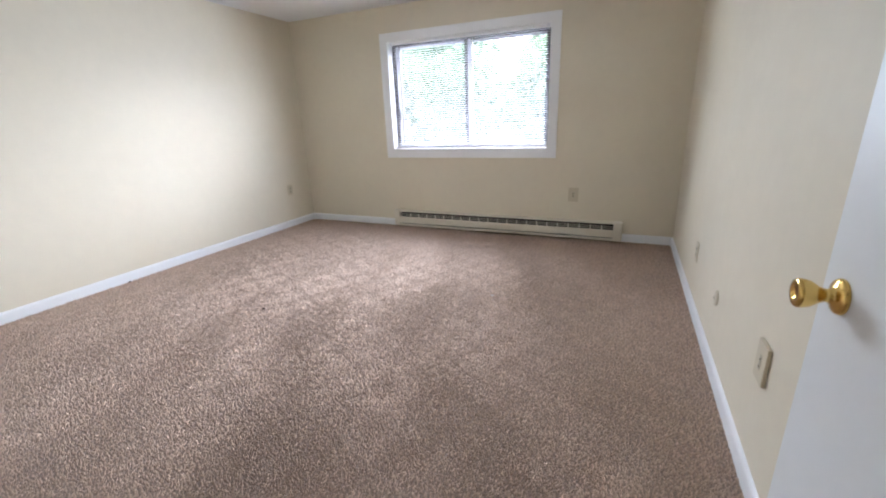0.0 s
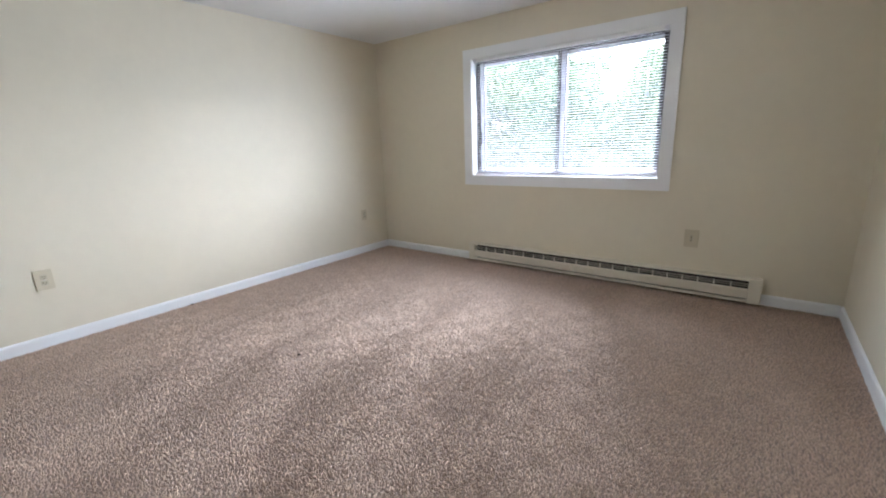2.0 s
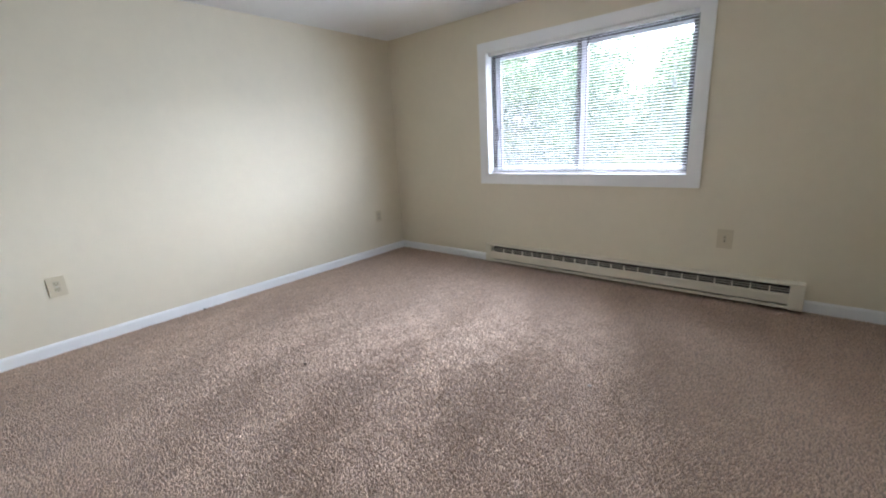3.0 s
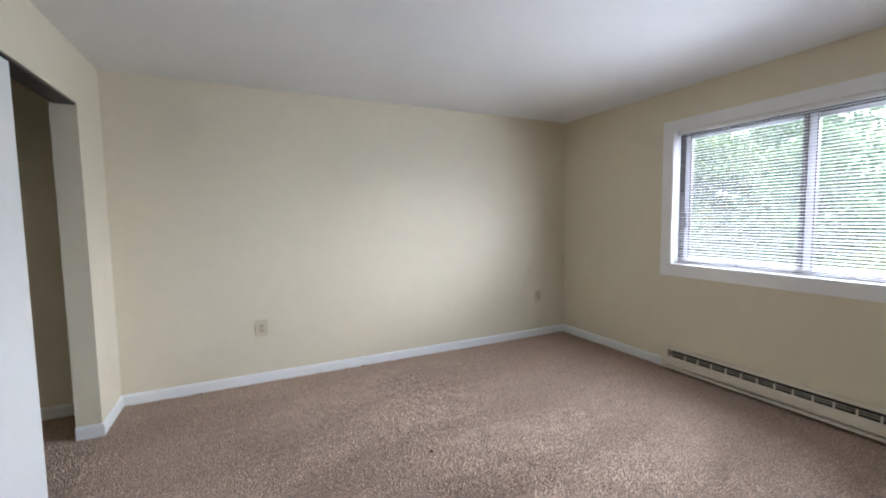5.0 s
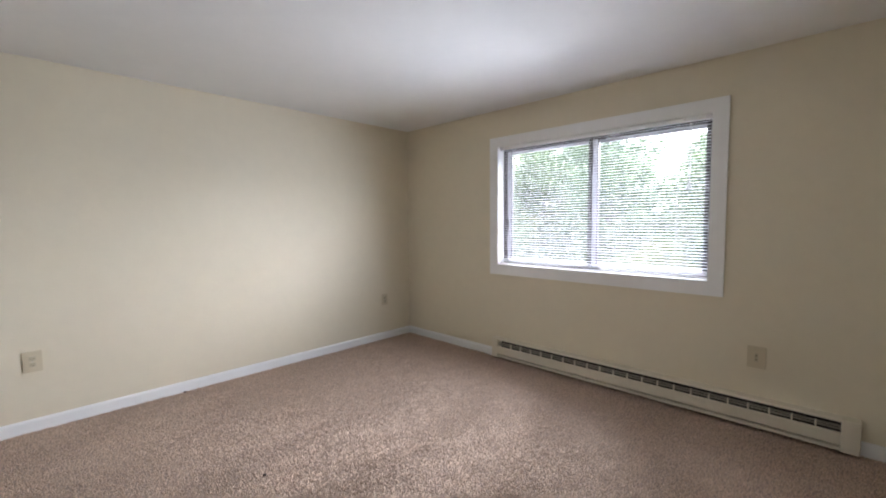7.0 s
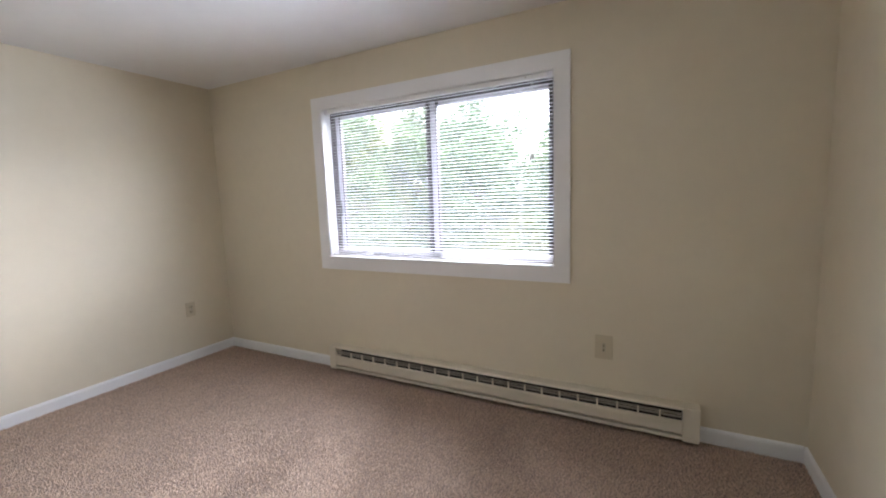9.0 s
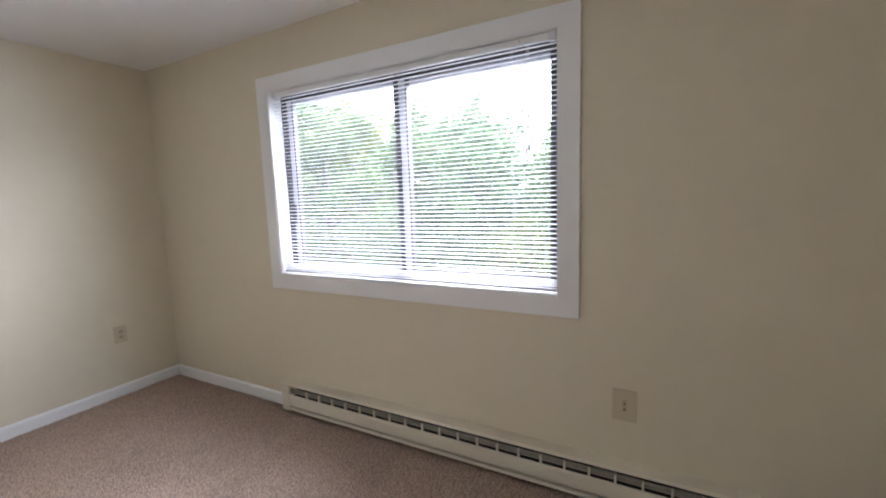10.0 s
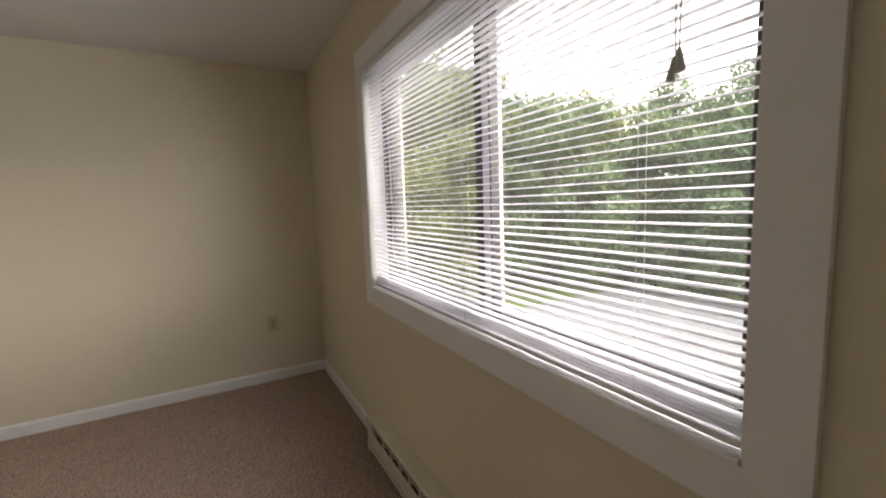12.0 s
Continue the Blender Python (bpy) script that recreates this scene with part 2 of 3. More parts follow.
structure("floor", block((XL, -1.30, -0.10), (XR, YN, 0.0)), carpet, "mauve brown cut-pile carpet floor", "floor")
structure("wall_lower_storey", block((XL - 0.12, -1.42, GROUND), (XR + 0.12, YN + 0.20, -0.12)), siding, "plain lower storey under the bedroom", "wall")

BASE = [(0, 0), (0.013, 0), (0.013, 0.066), (0.011, 0.076), (0.006, 0.083), (0, 0.086)]


def baseboard(p, q):
    return structure("baseboard", swept(BASE, p, q), trim_paint, "white painted wooden baseboard along the wall", "baseboard")


HX0, HX1 = -2.79, -0.25
baseboard((XL, YN, 0), (XL, YS, 0))
baseboard((HX0 - 0.006, YN, 0), (XL + 0.013, YN, 0))
baseboard((XR - 0.013, YN, 0), (HX1 + 0.004, YN, 0))
baseboard((XR, YS, 0), (XR, YN, 0))
baseboard((XL + 0.013, YS, 0), (CX0 + 0.013, YS, 0))
baseboard((CX0, YS, 0), (CX0, YS2, 0))
baseboard((CX1, YS, 0), (DX0 - 0.06, YS, 0))
baseboard((XL, YS2, 0), (XL, CB, 0))
baseboard((XL + 0.013, CB, 0), (-1.72, CB, 0))

# ---- window ----
window = thing("window_1", "white-cased sliding window with two glass panes in a cream wall", "window", kind="structure")
CAS, PROUD = 0.088, 0.017
ox0, ox1, oz0, oz1 = WX0 - CAS, WX1 + CAS, WZ0 - CAS, WZ1 + CAS


def mitred(corners, y_wall, y_front, bevel=0.003):
    """One casing board with mitred ends, from four (x, z) corners."""
    bm = bmesh.new()
    back = [bm.verts.new((x, y_wall, z)) for x, z in corners]
    front = [bm.verts.new((x, y_front, z)) for x, z in corners]
    bm.faces.new(back)
    bm.faces.new(front[::-1])
    for i in range(4):
        j = (i + 1) % 4
        bm.faces.new((back[i], front[i], front[j], back[j]))
    bmesh.ops.recalc_face_normals(bm, faces=bm.faces)
    bmesh.ops.bevel(bm, geom=list(bm.edges), offset=bevel, segments=2, affect="EDGES")
    return bm


yc = YN - PROUD
part("casing", mitred([(ox0, oz1), (ox1, oz1), (WX1, WZ1), (WX0, WZ1)], YN, yc, 0.0006), trim_paint, window)
part("casing", mitred([(ox0, oz0), (ox1, oz0), (WX1, WZ0), (WX0, WZ0)], YN, yc, 0.0006), trim_paint, window)
part("casing", mitred([(ox0, oz0), (ox0, oz1), (WX0, WZ1), (WX0, WZ0)], YN, yc, 0.0006), trim_paint, window)
part("casing", mitred([(ox1, oz0), (ox1, oz1), (WX1, WZ1), (WX1, WZ0)], YN, yc, 0.0006), trim_paint, window)
YF = YN + 0.085
lin = 0.006
part("jamb_liner", block((WX0, yc + 0.004, WZ0), (WX0 + lin, YF, WZ1), 0.001), trim_paint, window)
part("jamb_liner", block((WX1 - lin, yc + 0.004, WZ0), (WX1, YF, WZ1), 0.001), trim_paint, window)
part("head_liner", block((WX0 + lin, yc + 0.004, WZ1 - lin), (WX1 - lin, YF, WZ1), 0.001), trim_paint, window)
part("window_sill", block((WX0 + lin, yc - 0.004, WZ0), (WX1 - lin, YF, WZ0 + 0.012), 0.003), trim_paint, window)
fx0, fx1, fz0, fz1 = WX0, WX1, WZ0, WZ1
FR, FRR, FT = 0.050, 0.056, 0.045
frame_bm = bmesh.new()
add_box(frame_bm, (fx0, YF, fz0), (fx0 + FR, YF + 0.085, fz1), 0.002)
add_box(frame_bm, (fx1 - FRR, YF, fz0), (fx1, YF + 0.085, fz1), 0.002)
add_box(frame_bm, (fx0 + FR, YF, fz1 - FT), (fx1 - FRR, YF + 0.085, fz1), 0.002)
add_box(frame_bm, (fx0 + FR, YF, fz0), (fx1 - FRR, YF + 0.085, fz0 + FT), 0.002)
part("window_frame", frame_bm, frame_bronze, window, "dark outer window frame with tracks")


def sash(x0, x1, y0, stile_a, stile_b, name):
    """A sliding sash with its glass, between x0 and x1."""
    z0, z1 = fz0 + FT - 0.012, fz1 - FT + 0.012
    rail = 0.038
    bm = bmesh.new()
    add_box(bm, (x0, y0, z0), (x0 + stile_a, y0 + 0.03, z1), 0.002)
    add_box(bm, (x1 - stile_b, y0, z0), (x1, y0 + 0.03, z1), 0.002)
    add_box(bm, (x0 + stile_a, y0, z0), (x1 - stile_b, y0 + 0.03, z0 + rail), 0.002)
    add_box(bm, (x0 + stile_a, y0, z1 - rail), (x1 - stile_b, y0 + 0.03, z1), 0.002)
    s = part("sash", bm, sash_grey, window, name)
    p = part("pane", block((x0 + stile_a - 0.004, y0 + 0.012, z0 + rail - 0.004), (x1 - stile_b + 0.004, y0 + 0.017, z1 - rail + 0.004)), glass, s)
    p.visible_shadow = False
    return s


MX = -1.885
sash(fx0 + FR - 0.01, MX + 0.050, YF + 0.008, 0.050, 0.044, "grey sliding sash with a dark latch")
sash(MX - 0.02, fx1 - FRR + 0.012, YF + 0.046, 0.05, 0.016, "grey fixed sash")
part("meeting_strip", block((MX - 0.026, YF + 0.002, fz0 + FT), (MX + 0.006, YF + 0.009, fz1 - FT), 0.001), frame_bronze, window, "dark weather strip on the meeting stile")
# dark edges; their colour also stands in for shade on the sash's side faces
part("edge_strip", block((MX + 0.0485, YF + 0.0065, fz0 + FT), (MX + 0.056, YF + 0.042, fz1 - FT), 0.001), frame_bronze, window, "dark edge of the meeting stile")
part("edge_strip", block((fx0 + FR + 0.0385, YF + 0.0065, fz0 + FT), (fx0 + FR + 0.049, YF + 0.036, fz1 - FT), 0.001), frame_bronze, window, "dark glazing edge of the sliding sash")
part("latch", block((fx0 + FR - 0.004, YF - 0.008, 1.24), (fx0 + FR + 0.018, YF + 0.009, 1.36), 0.004), frame_bronze, window, "dark sash latch")

# ---- mini blind ----
blind = thing("mini_blind", "pale grey metal mini blind with open slats in the window", "blind")
BX0, BX1, BY = WX0 + 0.022, WX1 - 0.010, YN + 0.012
rail_bm = block((BX0, BY - 0.0125, WZ1 - 0.036), (BX1, BY + 0.0125, WZ1 - 0.009), 0.002)
part("headrail", rail_bm, trim_paint, blind, "white enamelled headrail")
for cx in (BX0 + 0.02, BX1 - 0.02):
    part("bracket", block((cx - 0.016, BY - 0.015, WZ1 - 0.04), (cx + 0.016, BY + 0.014, WZ1 - 0.006), 0.002), slat_paint, blind)
part("bracket_screw", turned([(0.004, 0), (0.004, 0.002), (0.002, 0.003)], 10), steel, blind).matrix_local = pose(BX1 - 0.16, BY - 0.0125, WZ1 - 0.02, 90)
part("bottom_rail", block((BX0, BY - 0.0125, WZ0 + 0.020), (BX1, BY + 0.0125, WZ0 + 0.034), 0.004), slat_paint, blind)


def slat_bm():
    """One crowned slat, thin sheet with thickness, centred at the origin."""
    bm = bmesh.new()
    n, width, crown, thick = 4, 0.025, 0.0022, 0.0005
    rows = []
    for x in (BX0, BX1):
        top = [bm.verts.new((x, width * (i / n - 0.5), crown * (1 - (2 * i / n - 1) ** 2))) for i in range(n + 1)]
        low = [bm.verts.new((x, width * (i / n - 0.5), crown * (1 - (2 * i / n - 1) ** 2) - thick)) for i in range(n, -1, -1)]
        rows.append(top + low)
    k = len(rows[0])
    for i in range(k):
        j = (i + 1) % k
        bm.faces.new((rows[0][i], rows[0][j], rows[1][j], rows[1][i]))
    bm.faces.new(rows[0][::-1])
    bm.faces.new(rows[1])
    bmesh.ops.recalc_face_normals(bm, faces=bm.faces)
    return bm


slat_mesh = mesh_of("slat", slat_bm(), slat_paint)
PITCH = 0.0212
rng = random.Random(4)
slat_z = WZ0 + 0.044
stack = 0
while slat_z < WZ1 - 0.045:
    s = new("slat", slat_mesh)
    s.parent = blind
    s.matrix_local = pose(0, BY, slat_z, 6 + rng.uniform(-1.2, 1.2), rng.uniform(-0.03, 0.03), 0)
    stack += 1
    slat_z += 0.009 if stack < 4 else PITCH
for lx in (BX0 + 0.16, (BX0 + BX1) / 2 + 0.02, BX1 - 0.20):
    for dy in (-0.0132, 0.0132):
        part("ladder_cord", tube([(lx, BY + dy, WZ0 + 0.03), (lx, BY + dy, WZ1 - 0.036)], [0.0006] * 2, 5), cord_white, blind)
TX, TZ = -1.142, 1.575
for k in (-1, 1):
    part("lift_cord", tube([(TX + 0.004 * k, BY - 0.018, WZ1 - 0.034), (TX + 0.007 * k, BY - 0.024, 1.8), (TX + 0.003 * k, BY - 0.022, TZ + 0.012)], [0.0016] * 3, 6), cord_white, blind)
tassel_bm = [(0.0025, 0.020), (0.004, 0.016), (0.0085, -0.015), (0.009, -0.020), (0.005, -0.022)]
part("tassel", turned(tassel_bm, 14), tassel_plastic, blind, "grey plastic cord tassel", True).matrix_local = pose(TX - 0.007, BY - 0.024, TZ - 0.004, 0, 8, 0)
part("tassel", turned(tassel_bm, 14), tassel_plastic, blind, "grey plastic cord tassel", True).matrix_local = pose(TX + 0.007, BY - 0.026, TZ + 0.008, 0, -5, 0)

# ---- baseboard heater ----
heater = thing("baseboard_heater", "ivory enamelled baseboard heater with louvred slots under the window", "heater")
HD, HZ = 0.078, 0.206
HY = YN - HD
hx0, hx1 = HX0 + 0.066, HX1 - 0.080


def heater_run(name, profile, mat, label=""):
    return part(name, swept(profile, (hx1, YN, 0), (hx0, YN, 0)), mat, heater, label)


part("back_plate", block((hx0, YN - 0.014, 0.03), (hx1, YN - 0.001, HZ - 0.008), 0.001), heater_shade, heater, "sheet-metal back, coloured dark for the shade inside")
heater_run("hood", [(0, HZ), (0, HZ - 0.004), (HD - 0.012, HZ - 0.006), (HD - 0.003, HZ - 0.014), (HD, HZ - 0.013), (HD - 0.008, HZ - 0.002)], heater_paint)
heater_run("front_panel", [(HD - 0.010, 0.128), (HD - 0.004, 0.135), (HD, 0.132), (HD + 0.002, 0.118), (HD + 0.002, 0.066), (HD - 0.002, 0.057), (HD - 0.008, 0.057)], heater_paint)
heater_run("bottom_strip", [(HD - 0.020, 0.026), (HD - 0.002, 0.026), (HD + 0.002, 0.031), (HD, 0.044), (HD - 0.020, 0.047)], heater_paint)
part("fin_pack", block((hx0 + 0.01, YN - 0.058, 0.06), (hx1 - 0.01, YN - 0.016, 0.120), 0.002), heater_shade, heater, "dark heating fins")
for z in (0.148, 0.1645):
    heater_run("louver", [(HD - 0.023, z + 0.002), (HD - 0.011, z - 0.0035), (HD - 0.010, z - 0.0015), (HD - 0.022, z + 0.004)], heater_grille, "dusty beige louver blade, darkened for the shade in the slots")
tab = mesh_of("divider", block((-0.0045, HY + 0.004, 0.124), (0.0045, HY + 0.018, 0.172), 0.0012), heater_paint)
x = hx1 - 0.107
while x > hx0 + 0.05:
    d = new("divider", tab)
    d.parent = heater
    d.location = (x, 0, 0)
    x -= 0.107
for x0, x1 in ((HX0, hx0), (hx1, HX1)):
    part("end_cap", block((x0, HY - 0.004, 0.022), (x1, YN - 0.0005, HZ + 0.003), 0.005, 3), heater_paint, heater)
    part("end_cap_lip", block((x0 + 0.003, HY - 0.0065, 0.025), (x1 - 0.003, HY - 0.001, 0.050), 0.002), heater_paint, heater)


# ---- wall plates ----
def wall_plate(kind, m, label, w=0.094, h=0.136, name="wall_outlet", deep=-0.0005):
    """A cover plate facing its own -y, with what sits in it."""
    ob = thing(name, label, "outlet", "wall plates", m)
    part("plate", block((-w / 2, -0.007, -h / 2), (w / 2, deep, h / 2), 0.0025, 3), plate_plastic, ob)
    if kind == "duplex":
        for zz in (-0.0195, 0.0195):
            f = part("receptacle", block((-0.017, -0.0095, zz - 0.014), (0.017, -0.006, zz + 0.014), 0.003, 3), face_plastic, ob)
            for dx, hh in ((-0.0065, 0.0045), (0.0065, 0.0035)):
                part("slot", block((dx - 0.0011, -0.0099, zz + 0.002 - hh), (dx + 0.0011, -0.0092, zz + 0.002 + hh)), slot_dark, f)
            part("ground_hole", turned([(0.0026, 0), (0.0026, 0.0006)], 12), slot_dark, f).matrix_local = pose(0, -0.0093, zz - 0.0085, 90)
        part("screw", turned([(0.0032, 0), (0.0032, 0.001), (0.001, 0.0016)], 12), steel, ob).matrix_local = pose(0, -0.007, 0, 90)
    elif kind == "blank":
        part("insert", block((-0.009, -0.0085, -0.026), (0.009, -0.006, 0.026), 0.002), face_plastic, ob)
        for zz in (-0.016, 0.010):
            part("screw", turned([(0.0036, 0), (0.0036, 0.001), (0.001, 0.0014)], 12), slot_dark, ob).matrix_local = pose(0, -0.0084, zz, 90)
    return ob


wall_plate("duplex", pose(XL, 1.465, 0.463, 0, 0, 90), "ivory plastic duplex outlet on the cream wall")
wall_plate("duplex", pose(XL, 4.32, 0.460, 0, 0, 90), "ivory plastic duplex outlet near the room corner", 0.080, 0.125)
wall_plate("blank", pose(-0.732, YN, 0.458), "ivory blank cover plate above the baseboard heater", 0.097, 0.140, "cover_plate")
wall_plate("blank", pose(XR - 0.006, 1.865, 0.448, 0, 0, -90), "ivory blank cover plate standing proud of the wall", name="cover_plate", deep=0.0055)
wall_plate("duplex", pose(XR, 3.33, 0.368, 0, 0, -90), "ivory plastic duplex outlet low on the wall", 0.075, 0.120)
jack = thing("wall_jack", "small round tan cable plate low on the wall", "cable plate", "wall plates", pose(XR, 2.625, 0.350, 0, 0, -90))
part("plate", turned([(0.039, 0.0004), (0.0395, 0.004), (0.037, 0.0075), (0.028, 0.0105), (0.013, 0.012), (0.001, 0.0122)], 28), plate_plastic, jack, "", True).matrix_local = pose(0, 0, 0, 90)
part("socket", turned([(0.0075, 0.011), (0.0075, 0.0145), (0.005, 0.0152), (0.004, 0.012), (0.001, 0.012)], 16), face_plastic, jack, "small pale socket", True).matrix_local = pose(0, 0, 0, 90)

# ---- entry door, open against the side wall ----
ANG = 1.0
door = tagged(thing("door_1", "open white flush door with a brass knob beside the wall", "door", m=pose(0.158, 0.49, 0, 0, 0, ANG)), kind="structure")
DW = 0.89
part("leaf", block((-0.036, 0.0, 0.012), (0.0, DW, 2.035), 0.002), door_paint, door)
knob = part("knob", turned([(0.0335, 0.0), (0.0335, 0.004), (0.030, 0.009), (0.019, 0.013), (0.0125, 0.018), (0.0125, 0.026), (0.018, 0.036), (0.0255, 0.047), (0.0275, 0.058), (0.0275, 0.064), (0.025, 0.068), (0.012, 0.069), (0.010, 0.066), (0.003, 0.066)], 32), brass, door, "polished brass door knob with a rose", True)
knob.matrix_local = pose(-0.036, DW - 0.075, 0.908, 0, -90, 0)
part("latch_plate", block((-0.030, DW - 0.0005, 0.878), (-0.006, DW + 0.0012, 0.938), 0.0004), brass, door, "brass latch plate")
for zz in (0.22, 1.05, 1.83):
    part("hinge", tube([(0.004, -0.006, zz - 0.045), (0.004, -0.006, zz + 0.045)], [0.006] * 2, 10), brass, door, "brass hinge")
trim = thing("door_frame_1", "white painted wooden door frame at the entry", "door frame", kind="structure")
part("jamb", block((DX0, YS2 - 0.002, 0), (DX0 + 0.018, YS + 0.002, DTOP), 0.001), trim_paint, trim)
part("jamb", block((DX1 - 0.008, YS2 - 0.002, 0), (DX1, YS + 0.002, DTOP), 0.001), trim_paint, trim)
part("head", block((DX0 + 0.018, YS2 - 0.002, DTOP - 0.018), (DX1 - 0.008, YS + 0.002, DTOP), 0.001), trim_paint, trim)
part("casing", block((DX0 - 0.058, YS, 0), (DX0 + 0.004, YS + 0.014, DTOP + 0.058), 0.003), trim_paint, trim)
part("casing", block((DX0 + 0.004, YS, DTOP - 0.004), (XR, YS + 0.014, DTOP + 0.058), 0.003), trim_paint, trim)

# ---- closet: sliding doors, track, shelf ----
closet = thing("closet_track", "dark metal sliding-door track in the closet opening", "track", kind="structure")
part("track", block((CX0 + 0.004, YS - 0.115, CTOP - 0.012), (CX1 - 0.004, YS - 0.008, CTOP - 0.001), 0.001), frame_bronze, closet)


def sliding_door(x0, y0, label):
    d = thing("closet_door", label, "sliding door", "closet doors")
    part("panel", block((x0, y0 - 0.034, 0.018), (x0 + 0.95, y0, CTOP - 0.016), 0.002), door_paint, d)
    part("finger_pull", turned([(0.027, 0), (0.027, 0.0015), (0.021, 0.002), (0.019, 0.001)], 24), brass, d).matrix_local = pose(x0 + 0.895, y0, 0.95, -90)
    return d


sliding_door(-2.891, YS - 0.014, "white flush sliding closet door standing half open")
sliding_door(-2.755, YS - 0.062, "white flush sliding closet door behind the other")

shelf = thing("closet_shelf", "cream painted wooden shelf on a cleat in the closet", "shelf")
part("board", block((XL + 0.001, CB + 0.001, 1.791), (-1.721, 0.0, 1.809), 0.002), wall_paint, shelf)
part("cleat", block((XL + 0.0005, CB + 0.001, 1.75), (XL + 0.018, 0.28, 1.79), 0.002), wall_paint, shelf)


def lint(x, y, z, size, seed):
    """A crumb of dark lint on the carpet."""
    r = random.Random(seed)
    bm = bmesh.new()
    bmesh.ops.create_icosphere(bm, subdivisions=2, radius=size)
    for v in bm.verts:
        v.co *= r.uniform(0.6, 1.2)
        v.co.z *= 0.45
    ob = part("lint_crumb", bm, lint_dark, None, "", True)
    ob.location = (x, y, z)
    return tagged(ob, "dark crumb of lint on the brown carpet", "debris", "lint on the carpet")


lint_dark = painted("dark_lint", (0.06, 0.045, 0.035), 0.95, 0.3, 300.0, 0.5)
lint(-2.52, 2.29, 0.010, 0.011, 1)
lint(XL + 0.030, 2.30, 0.008, 0.012, 2)
# this crumb stands in for a small dark notch at the baseboard's foot
lint(XL + 0.036, 1.01, 0.008, 0.010, 3)
fleck = lint(-1.073, 3.024, 0.010, 0.009, 4)
fleck.data.materials[0] = cord_white
fleck.name = "lint_fleck"
tagged(fleck, "pale fleck of lint on the brown carpet", "debris", "lint on the carpet")

# ---- outside: ground, lot, trees ----
structure("ground", block((-600, -600, GROUND - 0.3), (600, 600, GROUND)), grass_soil, "grassy ground reaching the horizon", "ground")
structure("pavement", block((-13, 6.2, GROUND - 0.02), (60, 21.0, GROUND + 0.004)), asphalt, "pale weathered concrete of the parking area", "pavement")


def leaves(points, sizes, rs):
    """Folded leaf clusters at points, each two triangles pairs at a random turn."""
    n = len(points)
    q = rs.normal(size=(n, 4))
    q /= np.linalg.norm(q, axis=1)[:, None]
    w, x, y, z = q.T
    ax = np.stack([1 - 2 * (y * y + z * z), 2 * (x * y + w * z), 2 * (x * z - w * y)], 1)
    ay = np.stack([2 * (x * y - w * z), 1 - 2 * (x * x + z * z), 2 * (y * z + w * x)], 1)
    az = np.cross(ax, ay)
    s = sizes[:, None]
    v = np.stack([points - ax * s, points - ay * s * 0.5 + az * s * 0.2, points + ax * s, points + ay * s * 0.5 + az * s * 0.2], 1).reshape(-1, 3)
    base = np.arange(n)[:, None] * 4
    f = np.concatenate([base + [0, 1, 2], base + [0, 2, 3]], 0)
    return v, f


def tree(x, y, height, spread, mat, seed, low=0.08, count=5200, label="tall broadleaf tree with dense green crown"):
    rs = np.random.RandomState(seed)
    r = random.Random(seed)
    ob = thing("tree", label, "tree", "trees beyond the parking area", pose(x, y, GROUND))
    pts = [(0, 0, -0.1)]
    for k in range(1, 7):
        pts.append((pts[-1][0] + r.uniform(-0.15, 0.15), pts[-1][1] + r.uniform(-0.15, 0.15), height * 0.8 * k / 6))
    trunk = part("trunk", tube(pts, [0.022 * height * (1 - 0.14 * k) for k in range(7)], 9), bark, ob, "grey brown trunk", True)
    clumps = []
    for k in range(24):
        h = height * (low + (0.97 - low) * (k + r.random()) / 24)
        u = h / height
        reach = spread * (0.35 + 0.9 * math.sin(math.pi * min(1, (u - low) / (1 - low) * 0.86 + 0.12))) * r.uniform(0.55, 1.1)
        a = k * 2.4 + r.uniform(-0.5, 0.5)
        base = Vector(pts[min(6, int(u * 0.8 * 6))])
        tip = Vector((reach * math.cos(a), reach * math.sin(a), h))
        start = Vector((base.x, base.y, h * 0.82))
        mid = start.lerp(tip, 0.5) + Vector((0, 0, 0.15 * reach))
        part("limb", tube([start, mid, tip], [0.008 * height * (1.1 - u) + 0.02, 0.005 * height * (1.1 - u) + 0.015, 0.01], 5), bark, trunk)
        for f in (0.55, 0.8, 1.0):
            clumps.append((start.lerp(tip, f) + Vector((r.uniform(-0.3, 0.3), r.uniform(-0.3, 0.3), r.uniform(-0.2, 0.3))), 0.115 * height * r.uniform(0.6, 1.1)))
    per = count // len(clumps)
    out = []
    for c, rad in clumps:
        d = rs.normal(size=(per, 3))
        d /= np.linalg.norm(d, axis=1)[:, None]
        out.append(np.array(c) + d * (rad * rs.uniform(0.25, 1.0, per) ** 0.6)[:, None] * np.array([1.15, 1.15, 0.75]))
    p = np.concatenate(out)
    p = p[p[:, 2] > 0.05]
    v, f = leaves(p, rs.uniform(0.09, 0.21, len(p)), rs)
    me = bpy.data.meshes.new("crown")
    me.from_pydata(v.tolist(), [], f.tolist())
    me.materials.append(mat)
    crown = new("crown", me)
    crown.parent = ob
    tagged(crown, "uneven crown of green leaves", kind="stuff")
    return ob


mats = [leaf_deep, leaf_mid, leaf_warm, leaf_mid]
r_t = random.Random(11)
k = 0


def treeline(x, y):
    """Height of a tree whose top meets the skyline seen from the room; unseen ones on the right stay low to let light
    in.
    """
    bearing = math.degrees(math.atan2(-0.6 - x, y - 3.5))
    rise = 0.08 if bearing < -12 else 0.165 if bearing < 22 else 0.22 if bearing < 46 else 0.255 if bearing < 54 else 0.33
    return 4.2 + math.hypot(x + 0.6, y - 3.5) * rise


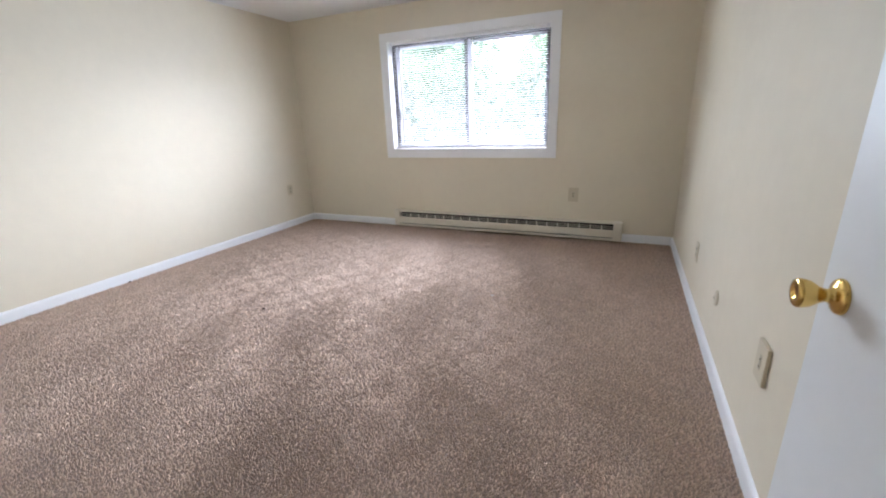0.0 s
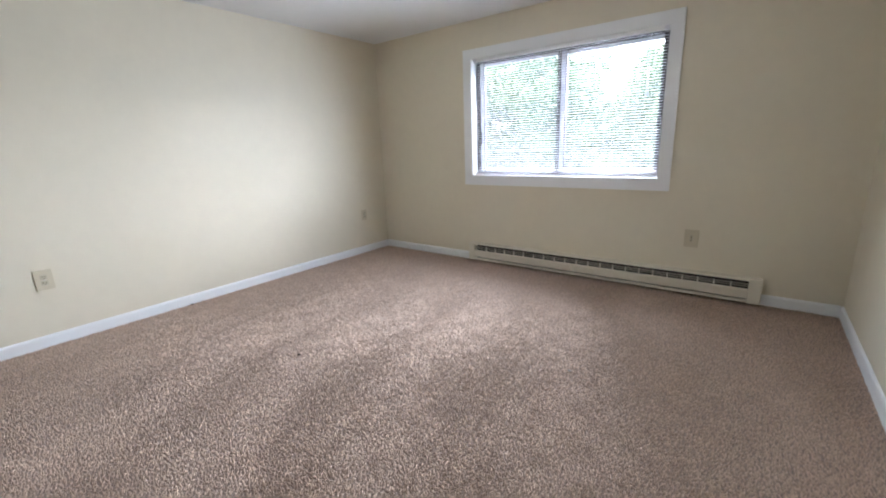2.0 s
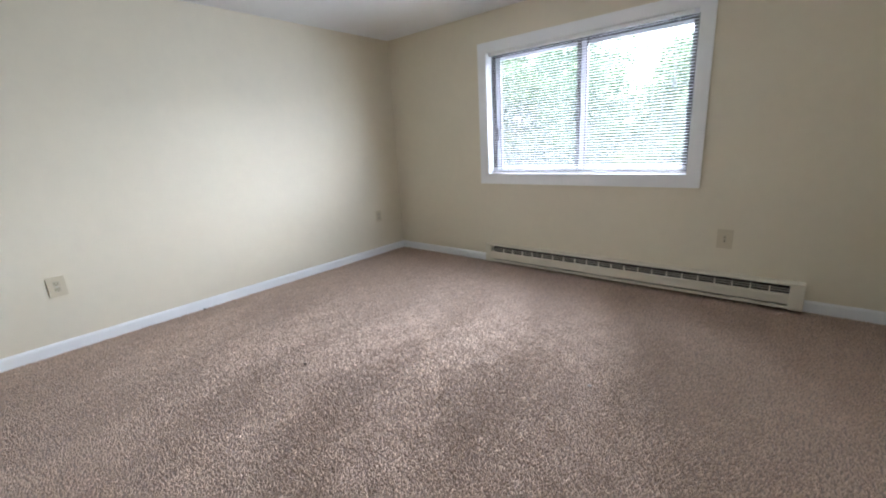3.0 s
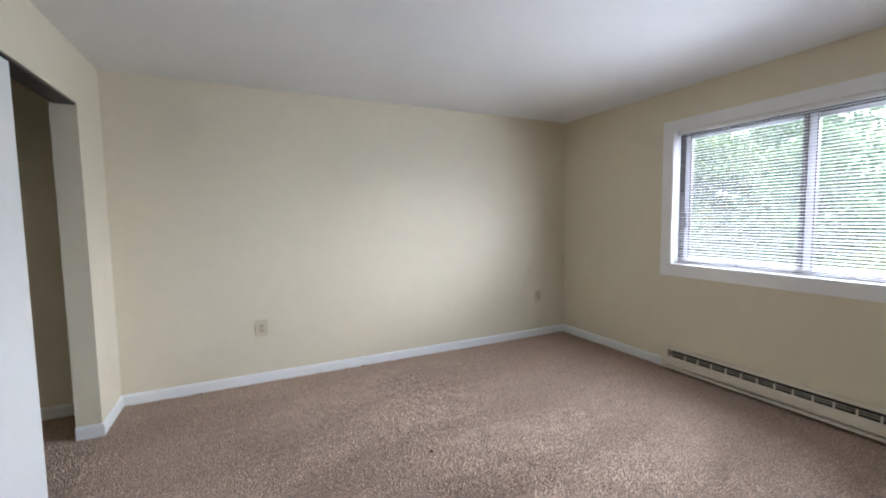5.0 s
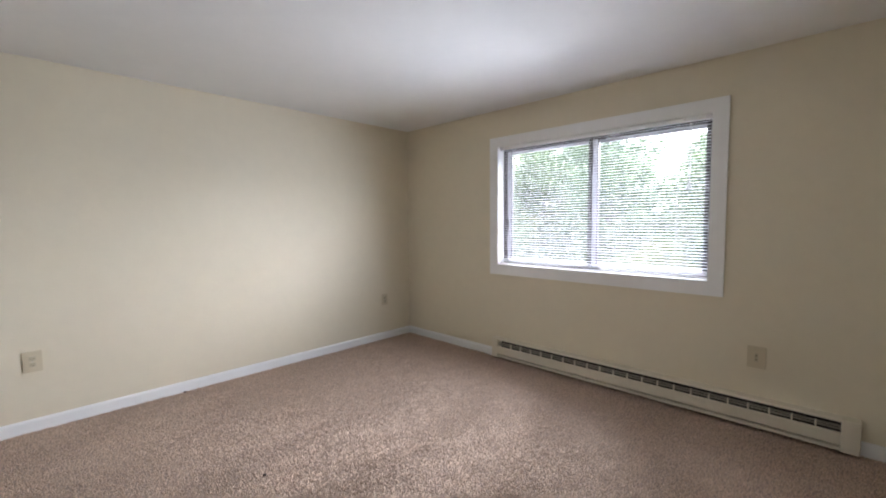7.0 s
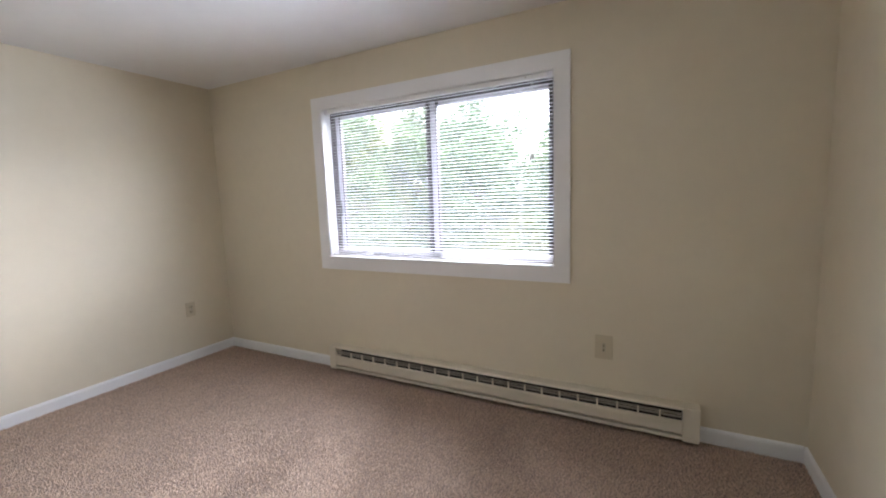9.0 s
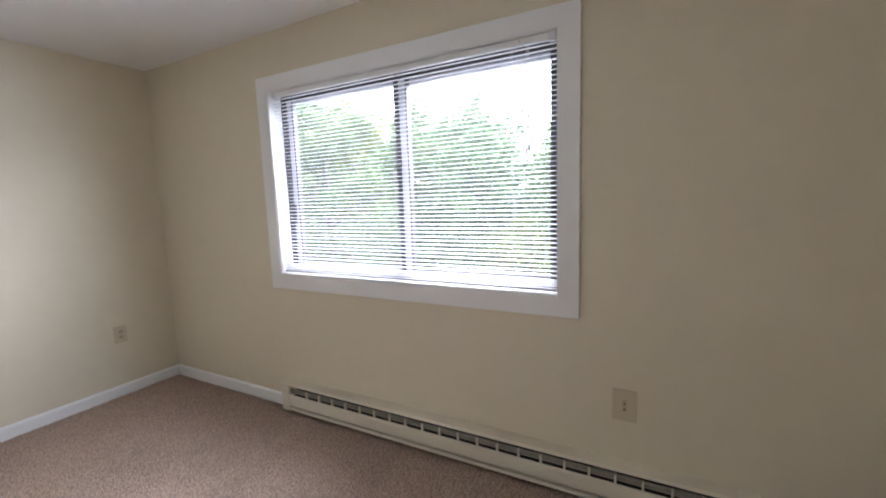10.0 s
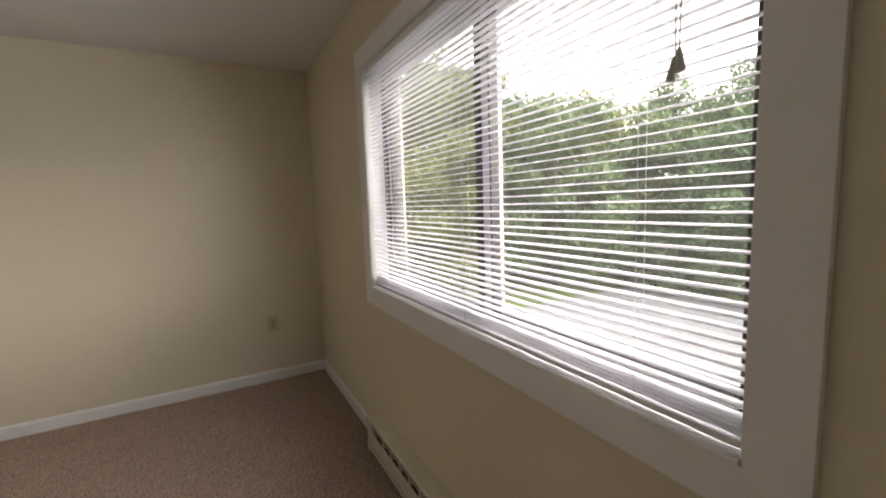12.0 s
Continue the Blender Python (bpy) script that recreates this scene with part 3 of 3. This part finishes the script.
# trees right of the view are unseen, kept low to shape light on wall_west
for row_y, step in ((23.5, 4.2), (29.0, 5.2)):
    x = -42.0
    while x < 64:
        tx, ty = x + r_t.uniform(-0.8, 0.8), row_y + r_t.uniform(-1.2, 1.2)
        tall = treeline(tx, ty) * r_t.uniform(0.84, 1.04)
        tree(tx, ty, tall, 0.30 * tall, mats[k % 4], 100 + k, count=12500 if -36 < x < 1 else 3600)
        x += step if x < 4 else step * 1.4
        k += 1
for tx, ty in ((-15.5, 18.5), (-19.5, 14.5), (-24.5, 17.5), (-27.5, 11.5), (-33.0, 15.0), (-21.0, 9.0)):
    th = treeline(tx, ty)
    tree(tx, ty, th, 0.32 * th, mats[k % 3], 200 + k, count=14000)
    k += 1
x = -40.0
while x < 40:
    tree(x, 21.8 + r_t.uniform(-0.4, 0.4), r_t.uniform(2.0, 3.4), 1.5, mats[k % 3], 300 + k, 0.03, 2600, "bushy green shrub at the lot's edge")
    x += 2.6
    k += 1


# ---- carpet pile ----
def pile(x0, x1, y0, y1, step, seed):
    """Cut pile: one small leaning tuft a step, its lean following broad vacuum strokes."""
    rs = np.random.RandomState(seed)
    gx, gy = np.meshgrid(np.arange(x0, x1, step), np.arange(y0, y1, step))
    n = gx.size
    p = np.stack([gx.ravel(), gy.ravel(), np.zeros(n)], 1)
    p[:, :2] += rs.uniform(-0.48, 0.48, (n, 2)) * step
    u, v = p[:, 0], p[:, 1]
    streak = np.sin(37 * (u + 0.22 * v) + 2.2 * np.sin(2.3 * v + 1.1 * u)) * np.sin(16 * (u + 0.3 * v) + 1.7 * np.sin(1.4 * v)) + 0.5 * np.sin(71 * u - 9 * v + 2 * np.sin(3.7 * v))
    stroke = 0.4 * streak + 0.8 * np.sin(9.0 * (0.9 * u + 0.35 * v) + 1.3 * np.sin(1.7 * u - 0.8 * v) + 0.8 * np.sin(3.1 * v + 0.5)) + 0.6 * np.sin(2.9 * u - 4.1 * v + 1.0)
    ang = 0.85 * np.tanh(1.0 * stroke) + 1.0 + rs.normal(0, 0.6, n)
    lean = 0.0052 * (1 + 0.5 * np.sin(19 * u + 7 * v) * np.sin(23 * v - 5 * u)) * rs.uniform(0.5, 1.5, n)
    tall = rs.uniform(0.006, 0.0135, n) * (1 + 0.18 * np.sin(31 * u + 12 * np.sin(9 * v)) * np.sin(27 * v + 3))
    tip = p + np.stack([lean * np.cos(ang), lean * np.sin(ang), tall], 1)
    turn = rs.uniform(0, 2 * np.pi, n)
    wide = rs.uniform(0.0040, 0.0066, n)
    ring = [p + np.stack([wide * np.cos(turn + a), wide * np.sin(turn + a), np.full(n, 0.0004)], 1) for a in (0, 2.094, 4.189)]
    verts = np.stack(ring + [tip], 1).reshape(-1, 3)
    b = np.arange(n)[:, None] * 4
    faces = np.concatenate([b + [0, 1, 3], b + [1, 2, 3], b + [2, 0, 3]], 1).reshape(-1)
    me = bpy.data.meshes.new("carpet_pile")
    me.vertices.add(len(verts))
    me.vertices.foreach_set("co", verts.ravel())
    me.loops.add(len(faces))
    me.loops.foreach_set("vertex_index", faces)
    me.polygons.add(len(faces) // 3)
    me.polygons.foreach_set("loop_start", np.arange(0, len(faces), 3))
    me.update(calc_edges=True)
    me.materials.append(carpet_fibre)
    ob = new("carpet_pile", me)
    ob.parent = bpy.data.objects["floor"]
    return tagged(ob, "mauve brown cut-pile tufts", kind="stuff")


carpet_fibre = material("carpet_fibre", (0.36, 0.26, 0.21), 0.95, 0.0, 0.1)
f_geo = carpet_fibre.node_tree.nodes.new("ShaderNodeNewGeometry")
f_tone = ramp_between(carpet_fibre, f_geo.outputs["Random Per Island"], (0.39, 0.278, 0.21), (0.77, 0.578, 0.448), 0.0, 1.0)
f_map = node(carpet_fibre, "ShaderNodeMapping", Scale=(5.0, 1.3, 1.0), Rotation=(0.0, 0.0, 0.25))
link(carpet_fibre, coords(carpet_fibre), f_map.inputs["Vector"])
f_patch = ramp_between(carpet_fibre, noise_of(carpet_fibre, 1.0, 5, 0.6, f_map.outputs[0]), (0.48, 0.345, 0.262), (0.69, 0.52, 0.405), 0.3, 0.7)
f_clump = ramp_between(carpet_fibre, noise_of(carpet_fibre, 100.0, 3), (0.36, 0.255, 0.19), (0.82, 0.64, 0.49), 0.35, 0.65)
f_mix = blend(carpet_fibre, 0.35, f_tone, f_patch)
link(carpet_fibre, blend(carpet_fibre, 0.25, f_mix, f_clump), shader(carpet_fibre).inputs["Base Color"])
pile(XL + 0.016, XR - 0.016, YS + 0.004, YN - 0.016, 0.0094, 5)
pile(XL + 0.016, -1.735, CB + 0.015, YS, 0.0115, 6)
pile(DX0 + 0.03, DX1 - 0.02, -0.6, YS, 0.0115, 7)
